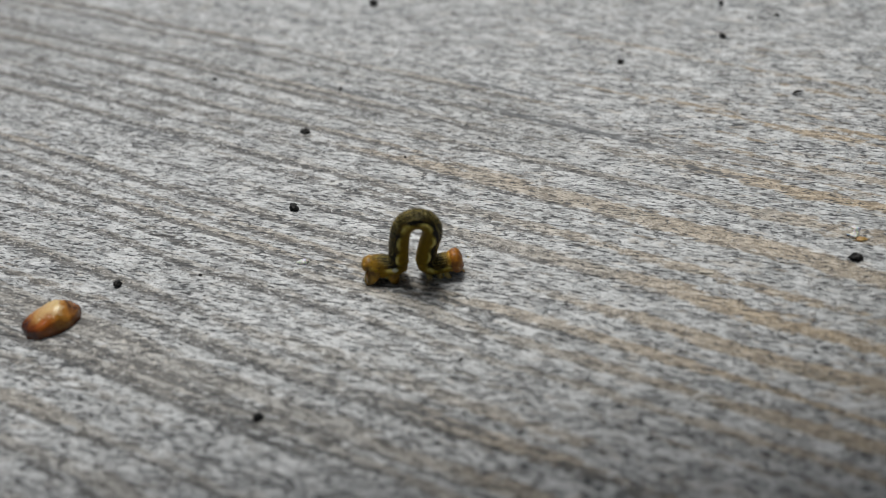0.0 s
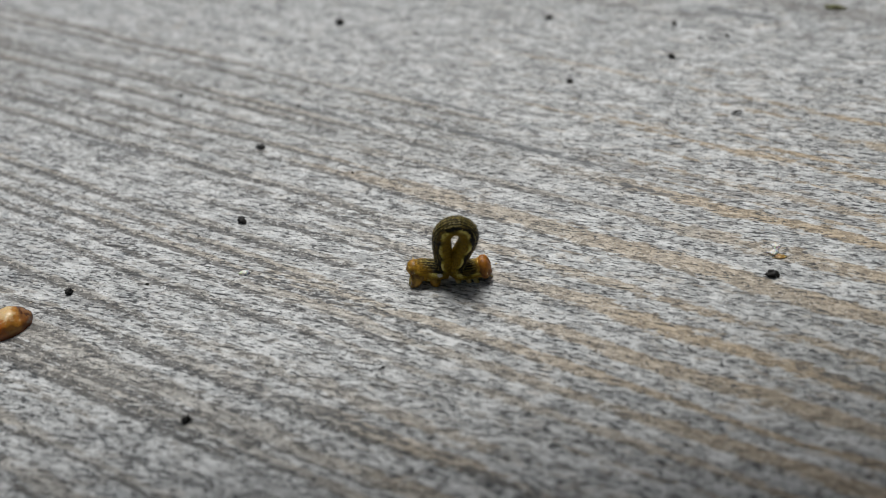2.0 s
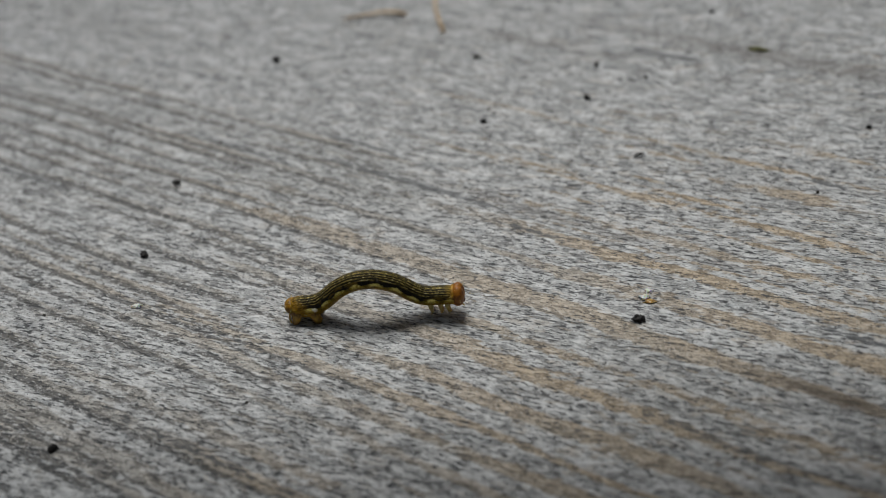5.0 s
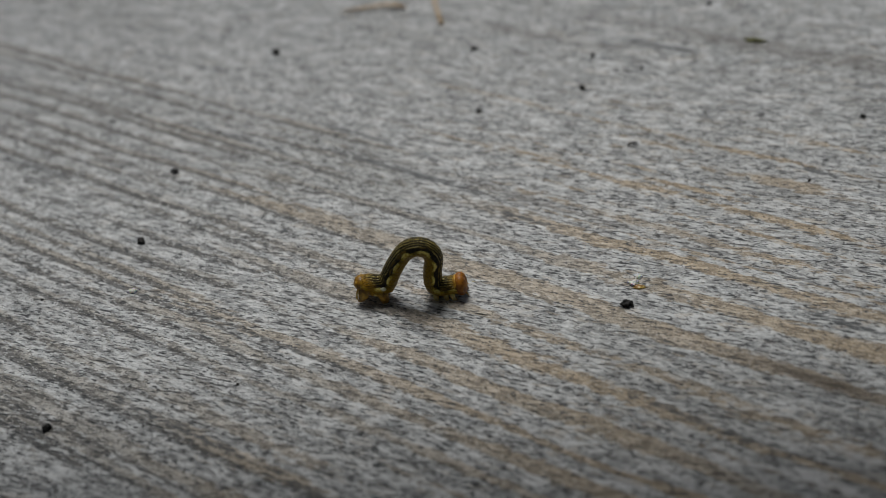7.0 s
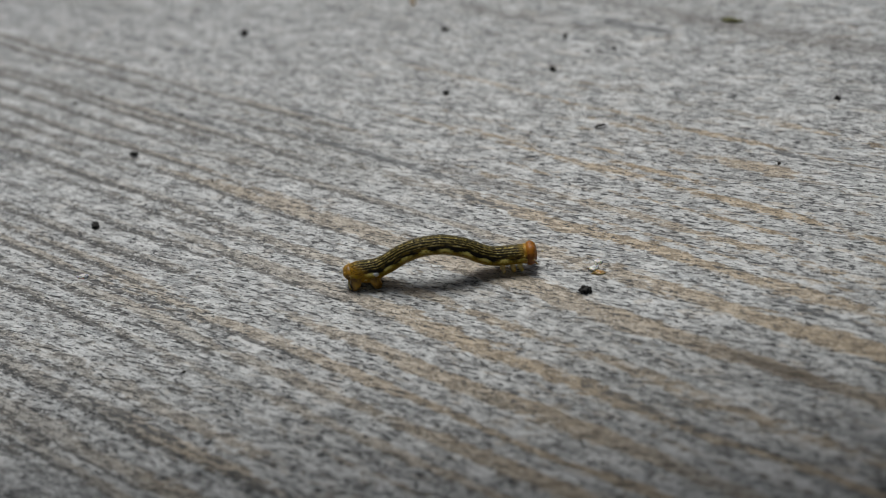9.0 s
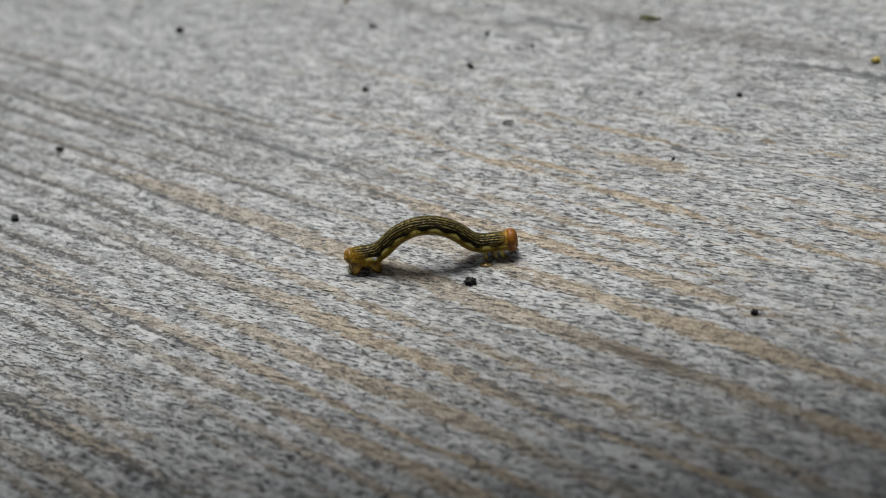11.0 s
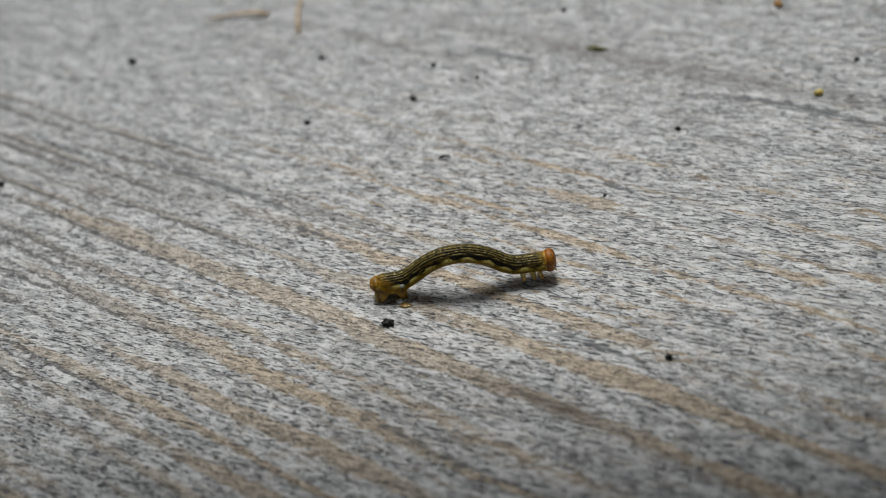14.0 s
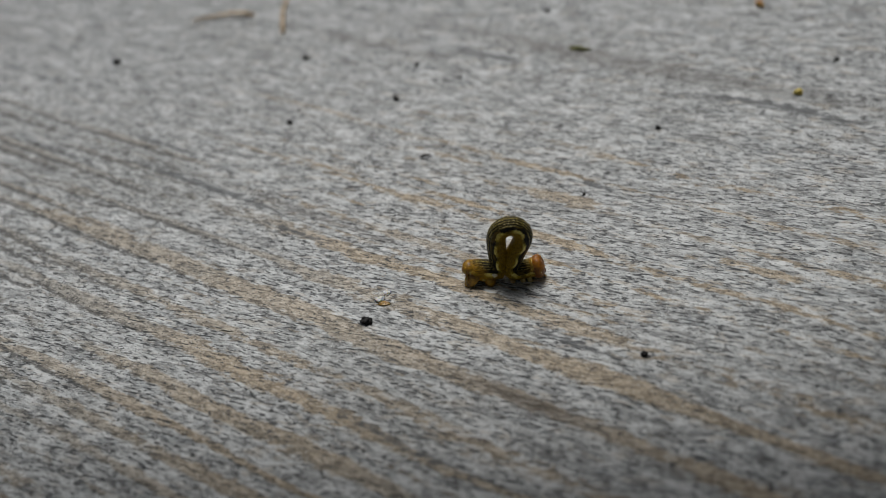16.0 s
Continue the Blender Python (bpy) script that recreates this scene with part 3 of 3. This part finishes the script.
# ---- small things lying on the board ----
def grain_of_dirt(name, x, y, size, material, seed, turn, label, category, group="", rough=0.75, bits=1):
    """An uneven crumb that rests on the board at x, y (cm)."""
    bm = bmesh.new()
    lump(bm, size, (0, 0, size[2] * 0.75), rough, 3, seed, 2.2)
    rnd = random.Random(seed)
    for _ in range(bits - 1):
        k = rnd.uniform(0.4, 0.65)
        lump(bm, tuple(k * c for c in size), (rnd.uniform(-1.0, 1.0) * size[0], rnd.uniform(-0.9, 0.9) * size[1], size[2] * k * 0.9), rough, 2, seed + rnd.random())
    ob = new(name, mesh_of(bm, name, material))
    rise = board_height(x, y) - 0.004
    middle = max(0.0, rise + 0.75 * size[2])
    x, y = x + 0.55 * middle, y - 0.83 * middle
    ob.matrix_world = pose(x * CM, y * CM, rise * CM, 0, 0, turn)
    return tagged(ob, label, category, group)


DROPPINGS = [  # x, y, half-axes, turn, pieces
    (-0.005, 0.005, 0.060, 0.042, 0.042, 20, 5), (-6.07, -1.53, 0.066, 0.040, 0.036, 140, 2), (-6.73, -0.18, 0.058, 0.036, 0.034, 10, 2),
    (-3.40, 2.85, 0.040, 0.034, 0.030, 60, 1), (-2.24, 4.01, 0.064, 0.046, 0.042, 150, 2), (-4.78, -4.20, 0.044, 0.034, 0.040, 80, 2),
    (-7.20, -3.34, 0.042, 0.034, 0.036, 100, 1), (-4.37, 4.49, 0.058, 0.048, 0.042, 30, 2), (-7.53, 3.19, 0.070, 0.056, 0.046, 0, 2),
    (-2.46, 4.95, 0.046, 0.042, 0.040, 70, 1), (1.61, 4.73, 0.040, 0.034, 0.034, 20, 1), (2.91, 0.87, 0.036, 0.032, 0.028, 50, 1),
    (-1.62, 4.87, 0.040, 0.030, 0.028, 0, 1), (-1.30, 7.29, 0.050, 0.042, 0.036, 45, 1), (3.34, 7.32, 0.055, 0.030, 0.028, 60, 2),
]
for n, (x, y, a, b, c, turn, bits) in enumerate(DROPPINGS):
    if y > 3.5:
        a, b, c = 0.85 * a, 0.85 * b, 0.85 * c
    grain_of_dirt("insect_dropping", x, y, (a, b, c), BLACK, n + 0.37, turn,
                  "tiny black dry insect dropping on grey board", "dropping", "droppings on the board", bits=bits)

GRIT = [(-6.43, -2.88, 0.020), (-3.31, -2.85, 0.018), (1.28, 3.02, 0.024), (-5.26, -0.19, 0.018), (-6.80, 0.86, 0.026), (-8.63, 0.44, 0.028)]
for n, (x, y, r) in enumerate(GRIT):
    grain_of_dirt("grit", x, y, (r, r * 0.8, r * 0.7), GREY, n + 40.2, 37 * n, "fine dark grey grain of grit on the board", "grit", "grit on the board")

splinter = bmesh.new()
tube(splinter, [cm(p) for p in ((-0.075, -0.02, 0.016), (-0.03, 0.0, 0.030), (0.03, 0.012, 0.026), (0.085, 0.03, 0.014))], [r * CM for r in (0.008, 0.020, 0.018, 0.006)], 7)
splinter_ob = new("splinter", mesh_of(splinter, "splinter", GREY))
splinter_ob.matrix_world = pose(-1.03 * CM, 2.90 * CM, 0, 0, 0, 35)
tagged(splinter_ob, "short dark splinter of wood lying on the board", "splinter")


sliver = bmesh.new()
tube(sliver, [cm(p) for p in ((-0.09, 0.0, 0.004), (-0.03, 0.006, 0.010), (0.04, -0.004, 0.009), (0.09, 0.0, 0.003))], [r * CM for r in (0.004, 0.008, 0.008, 0.003)], 7)
sliver_ob = new("splinter", mesh_of(sliver, "splinter", STRAW_PALE))
sliver_ob.matrix_world = pose(-1.405 * CM, -0.82 * CM, 0, 0, 0, 17.6)
tagged(sliver_ob, "short pale loose fibre of wood on the board", "splinter")


def build_resin():
    bm = bmesh.new()
    made = bmesh.ops.create_icosphere(bm, subdivisions=4, radius=1.0)["verts"]
    for v in made:
        x, y, z = v.co
        k = 1 + 0.11 * noise.noise(v.co * 1.9 + Vector((3.1, 0.4, 0))) + 0.03 * noise.noise(v.co * 6.0)
        z += 0.16 * math.exp(-(((x - 0.30) / 0.22) ** 2)) * max(0.0, z) - 0.10 * max(0.0, x - 0.55)
        wide = 0.195 * (1 + 0.14 * x)
        x, y = (math.copysign(abs(c) ** 0.82, c) for c in (x, y))
        v.co = Vector((0.30 * x * k, wide * y * k, max(0.165 * z * k, -0.02) + 0.015)) * CM
    ob = new("resin_drop", mesh_of(bm, "resin_drop", RESIN))
    ob.matrix_world = pose(-7.47 * CM, -4.06 * CM, 0, 0, 0, 62)
    return tagged(ob, "glossy amber resin drop with pale crust on board", "resin drop")


build_resin()
grain_of_dirt("flake", -0.066, 0.349, (0.052, 0.038, 0.018), WHITE, 61.0, 40, "thin white flake lying beside an amber crumb", "flake", "white flakes")
grain_of_dirt("flake", -0.049, 0.467, (0.044, 0.038, 0.017), WHITE, 61.6, 75, "thin white flake lying beside an amber crumb", "flake", "white flakes")
grain_of_dirt("crumb", 0.018, 0.314, (0.066, 0.028, 0.011), AMBER, 62.0, 28, "small flat amber crumb lying on the board", "crumb")
grain_of_dirt("flake", -5.48, -2.28, (0.060, 0.036, 0.022), WHITE, 63.0, 35, "thin pale flake lifted from the board", "flake", bits=3)
grain_of_dirt("moss_tuft", -0.27, 6.31, (0.13, 0.06, 0.03), MOSS, 64.0, 15, "small tuft of olive green moss on board", "moss", bits=4)
grain_of_dirt("bud", 3.07, 6.26, (0.055, 0.046, 0.040), POLLEN, 65.0, 60, "tiny yellow bud scale lying on the board", "bud", bits=3)
grain_of_dirt("crumb", 1.86, 8.60, (0.06, 0.09, 0.05), AMBER, 66.0, 30, "orange-tan crumb lying on the board", "crumb", bits=2)


def straw(points, radii, label):
    bm = bmesh.new()
    tube(bm, [cm(p) for p in points], [r * CM for r in radii], 8, 0.6)
    ob = new("dry_stalk", mesh_of(bm, "dry_stalk", STRAW))
    return tagged(ob, label, "stalk")


straw([(-7.25, 4.80, 0.03), (-6.95, 4.98, 0.06), (-6.62, 5.20, 0.08), (-6.40, 5.30, 0.07), (-6.22, 5.36, 0.04)], (0.015, 0.035, 0.05, 0.055, 0.035), "curled tan dry plant scale on the board")
straw([(-6.05, 6.10, 0.04), (-5.82, 5.70, 0.05), (-5.55, 5.35, 0.05), (-5.28, 5.02, 0.03)], (0.03, 0.03, 0.035, 0.045), "thin bent brown dry stalk on the board")

caterpillar, BODY, HEAD_PART = build_caterpillar()


def motions():
    # seconds, tail feet x and y (cm), heading, reach from tail feet to front legs, tail lift, front lift, front pitch, front turn
    gait = [
        (0, -4.645, -2.28, 28.5, 0.52, 0.00, 0.00, 0, 0),
        (0.1, -4.645, -2.28, 28.5, 0.62, 0.00, 0.08, 8, 0),
        (0.2, -4.645, -2.28, 28.5, 0.92, 0.00, 0.15, 12, 0),
        (0.3, -4.645, -2.28, 28.5, 1.14, 0.00, 0.10, 8, 0),
        (0.4, -4.645, -2.28, 28.5, 1.26, 0.00, 0.06, 5, 0),
        (0.5, -4.645, -2.28, 28.5, 1.42, 0.00, 0.03, 2, 0),
        (0.6, -4.645, -2.28, 28.5, 1.58, 0.00, 0.00, 0, 0),
        (1.2, -4.645, -2.28, 28.5, 1.58, 0.00, 0.00, 0, 0),
        (1.3, -4.61, -2.26, 28.5, 1.53, 0.08, 0.00, 0, 0),
        (1.4, -4.52, -2.21, 28.5, 1.42, 0.15, 0.00, 0, 0),
        (1.5, -4.26, -2.07, 28.5, 1.23, 0.10, 0.00, 0, 0),
        (1.6, -3.99, -1.92, 28.5, 0.82, 0.05, 0.00, 0, 0),
        (1.7, -3.78, -1.81, 28.5, 0.58, 0.02, 0.00, 0, 0),
        (1.8, -3.65, -1.74, 28.5, 0.43, 0.00, 0.00, 0, 0),
        (1.9, -3.60, -1.71, 28.5, 0.37, 0.00, 0.00, 0, 0),
        (2, -3.57, -1.69, 28.2, 0.36, 0.00, 0.00, 0, 0),
        (2.4, -3.57, -1.69, 28.2, 0.42, 0.00, 0.00, 0, 0),
        (2.6, -3.57, -1.69, 28.2, 0.46, 0.00, 0.01, 0, 0),
        (2.7, -3.57, -1.69, 28.2, 0.68, 0.00, 0.08, 15, 0),
        (2.8, -3.57, -1.69, 28.2, 0.92, 0.00, 0.12, 28, 0),
        (3, -3.57, -1.69, 28.2, 0.97, 0.00, 0.20, 25, 0),
        (3.2, -3.57, -1.69, 28.2, 1.05, 0.00, 0.24, 24, 0),
        (3.4, -3.57, -1.69, 28.2, 1.15, 0.00, 0.18, 14, 0),
        (3.5, -3.57, -1.69, 25, 1.18, 0.00, 0.15, 8, 0),
        (3.6, -3.57, -1.69, 25, 1.23, 0.00, 0.18, 8, -15),
        (3.8, -3.57, -1.69, 26, 1.36, 0.00, 0.44, 28, -33),
        (4, -3.57, -1.69, 27, 1.46, 0.00, 0.64, 38, -46),
        (4.2, -3.57, -1.69, 27, 1.46, 0.00, 0.60, 36, -44),
        (4.5, -3.57, -1.69, 28, 1.46, 0.00, 0.42, 6, -25),
        (4.8, -3.57, -1.69, 28, 1.48, 0.00, 0.18, 4, -5),
        (5.1, -3.57, -1.69, 28.2, 1.62, 0.00, 0.02, 0, 0),
        (5.3, -3.57, -1.69, 28.2, 1.68, 0.00, 0.00, 0, 0),
        (6.3, -3.57, -1.69, 28.2, 1.68, 0.00, 0.00, 0, 0),
        (6.4, -3.50, -1.64, 28.2, 1.66, 0.08, 0.00, 0, 0),
        (6.5, -3.42, -1.60, 28.2, 1.62, 0.09, 0.00, 0, 0),
        (6.7, -3.23, -1.50, 28.2, 1.31, 0.17, 0.00, 0, 0),
        (6.9, -2.97, -1.36, 28.2, 1.01, 0.09, 0.00, 0, 0),
        (7, -2.77, -1.25, 28.2, 0.78, 0.05, 0.00, 0, 0),
        (7.1, -2.56, -1.14, 28.2, 0.55, 0.02, 0.00, 0, 0),
        (7.3, -2.43, -1.07, 28.2, 0.40, 0.00, 0.00, 0, 0),
        (7.5, -2.39, -1.08, 33, 0.37, 0.00, 0.00, 0, 0),
        (7.7, -2.39, -1.08, 33, 0.38, 0.00, 0.00, 0, 0),
        (7.8, -2.39, -1.08, 33, 0.48, 0.00, 0.03, 8, 0),
        (7.9, -2.39, -1.08, 33, 0.68, 0.00, 0.06, 15, 0),
        (8, -2.39, -1.08, 33, 0.76, 0.00, 0.10, 16, 0),
        (8.1, -2.39, -1.08, 33, 1.13, 0.00, 0.16, 18, 0),
        (8.2, -2.39, -1.08, 33, 1.34, 0.00, 0.09, 14, 0),
        (8.35, -2.39, -1.08, 33, 1.55, 0.00, 0.03, 5, 0),
        (8.5, -2.39, -1.08, 33, 1.67, 0.00, 0.00, 0, 0),
        (9.3, -2.39, -1.08, 33, 1.67, 0.00, 0.00, 0, 0),
        (9.45, -2.22, -0.98, 33.5, 1.50, 0.14, 0.00, 0, 0),
        (9.6, -1.97, -0.81, 33.5, 1.20, 0.14, 0.00, 0, 0),
        (9.75, -1.68, -0.62, 33.5, 0.85, 0.06, 0.00, 0, 0),
        (9.9, -1.43, -0.45, 33.5, 0.55, 0.01, 0.00, 0, 0),
        (10.1, -1.34, -0.46, 33, 0.42, 0.00, 0.00, 0, 0),
        (10.3, -1.34, -0.46, 33, 0.42, 0.00, 0.00, 0, 0),
        (10.4, -1.34, -0.46, 33, 0.43, 0.00, 0.00, 0, 0),
        (10.5, -1.34, -0.46, 33, 0.53, 0.00, 0.00, 0, 0),
        (10.6, -1.34, -0.46, 33, 0.85, 0.00, 0.15, 20, 0),
        (10.7, -1.34, -0.46, 33, 1.15, 0.00, 0.22, 28, 0),
        (10.8, -1.34, -0.46, 33, 1.32, 0.00, 0.12, 15, 0),
        (10.9, -1.34, -0.46, 33, 1.47, 0.00, 0.03, 5, 0),
        (11, -1.34, -0.46, 33, 1.51, 0.00, 0.00, 0, 0),
        (11.1, -1.34, -0.46, 35, 1.65, 0.00, 0.00, 0, 0),
        (11.7, -1.34, -0.46, 35, 1.66, 0.00, 0.00, 0, 0),
        (11.8, -1.32, -0.46, 35.4, 1.62, 0.05, 0.00, 0, 0),
        (11.9, -1.26, -0.42, 35.4, 1.55, 0.10, 0.00, 0, 0),
        (12, -1.12, -0.31, 35.4, 1.46, 0.12, 0.00, 0, 0),
        (12.1, -0.92, -0.17, 35.4, 1.21, 0.10, 0.00, 0, 0),
        (12.2, -0.73, -0.04, 35.4, 0.94, 0.05, 0.00, 0, 0),
        (12.3, -0.57, 0.07, 35.4, 0.70, 0.02, 0.00, 0, 0),
        (12.4, -0.41, 0.19, 35.4, 0.50, 0.00, 0.00, 0, 0),
        (12.5, -0.32, 0.24, 33.0, 0.38, 0.00, 0.00, 0, 0),
        (12.7, -0.32, 0.24, 31.2, 0.36, 0.00, 0.00, 0, 0),
        (12.9, -0.32, 0.24, 31.2, 0.38, 0.00, 0.00, 0, 0),
        (13, -0.32, 0.24, 31.2, 0.49, 0.00, 0.00, 2, 0),
        (13.1, -0.32, 0.24, 33.5, 0.68, 0.00, 0.12, 18, 0),
        (13.2, -0.32, 0.24, 36, 0.90, 0.00, 0.22, 26, 0),
        (13.3, -0.32, 0.24, 38, 1.15, 0.00, 0.19, 18, 0),
        (13.5, -0.32, 0.24, 38.5, 1.46, 0.00, 0.02, 4, 0),
        (13.7, -0.32, 0.24, 37.5, 1.56, 0.00, 0.06, 4, 0),
        (13.9, -0.32, 0.24, 36, 1.60, 0.00, 0.04, 3, 0),
        (14.1, -0.32, 0.24, 33.5, 1.66, 0.00, 0.02, 0, 0),
        (14.3, -0.32, 0.24, 31.2, 1.68, 0.00, 0.00, 0, 0),
        (15, -0.32, 0.24, 31.2, 1.69, 0.00, 0.00, 0, 0),
        (15.1, -0.20, 0.32, 31.2, 1.53, 0.10, 0.00, 0, 0),
        (15.2, -0.09, 0.39, 31.2, 1.40, 0.14, 0.00, 0, 0),
        (15.4, 0.18, 0.64, 31.2, 1.06, 0.08, 0.00, 0, 0),
        (15.5, 0.37, 0.80, 31.2, 0.80, 0.04, 0.00, 0, 0),
        (15.6, 0.62, 0.88, 31.2, 0.54, 0.02, 0.00, 0, 0),
        (15.8, 0.76, 0.98, 31.2, 0.36, 0.00, 0.00, 0, 0),
        (16, 0.76, 0.98, 31.2, 0.36, 0.00, 0.00, 0, 0),
    ]
    g = np.array(gait, float)
    times = np.round(np.arange(0, 16.01, 0.1), 2)
    rows = [(t, *(np.interp(t, g[:, 0], g[:, k]) for k in range(1, 9))) for t in times]
    track, parts, heads = [], [[] for _ in BODY], []
    for t, x, y, heading, reach, tail_lift, front_lift, front_pitch, front_turn in rows:
        c, sn = math.cos(radians(heading)), math.sin(radians(heading))
        track.append((t, pose((x - 0.015 + 0.08 * c - 0.06 * sn) * CM, (y + 0.02 + 0.08 * sn + 0.06 * c) * CM, 0, 0, 0, heading)))
        s, th, psi, px, py, pz = body_line(reach, tail_lift, front_lift, front_pitch, front_turn)
        at = lambda v: [np.interp(v, s, a) for a in (px, py, pz, th, psi)]
        for rowlist, (where, _) in zip(parts, BODY):
            bx, by, bz, ba, bt = at(where)
            rowlist.append((t, pose(bx * CM, by * CM, bz * CM, 0, -math.degrees(ba), math.degrees(bt))))
        bx, by, bz, ba, bt = at(HEAD_AT)
        heads.append((t, pose(bx * CM, by * CM, bz * CM, 0, -math.degrees(ba), math.degrees(bt * 1.25))))
    walk(caterpillar, track)
    for (where, ob), rowlist in zip(BODY, parts):
        walk(ob, rowlist)
    walk(HEAD_PART, heads)


motions()
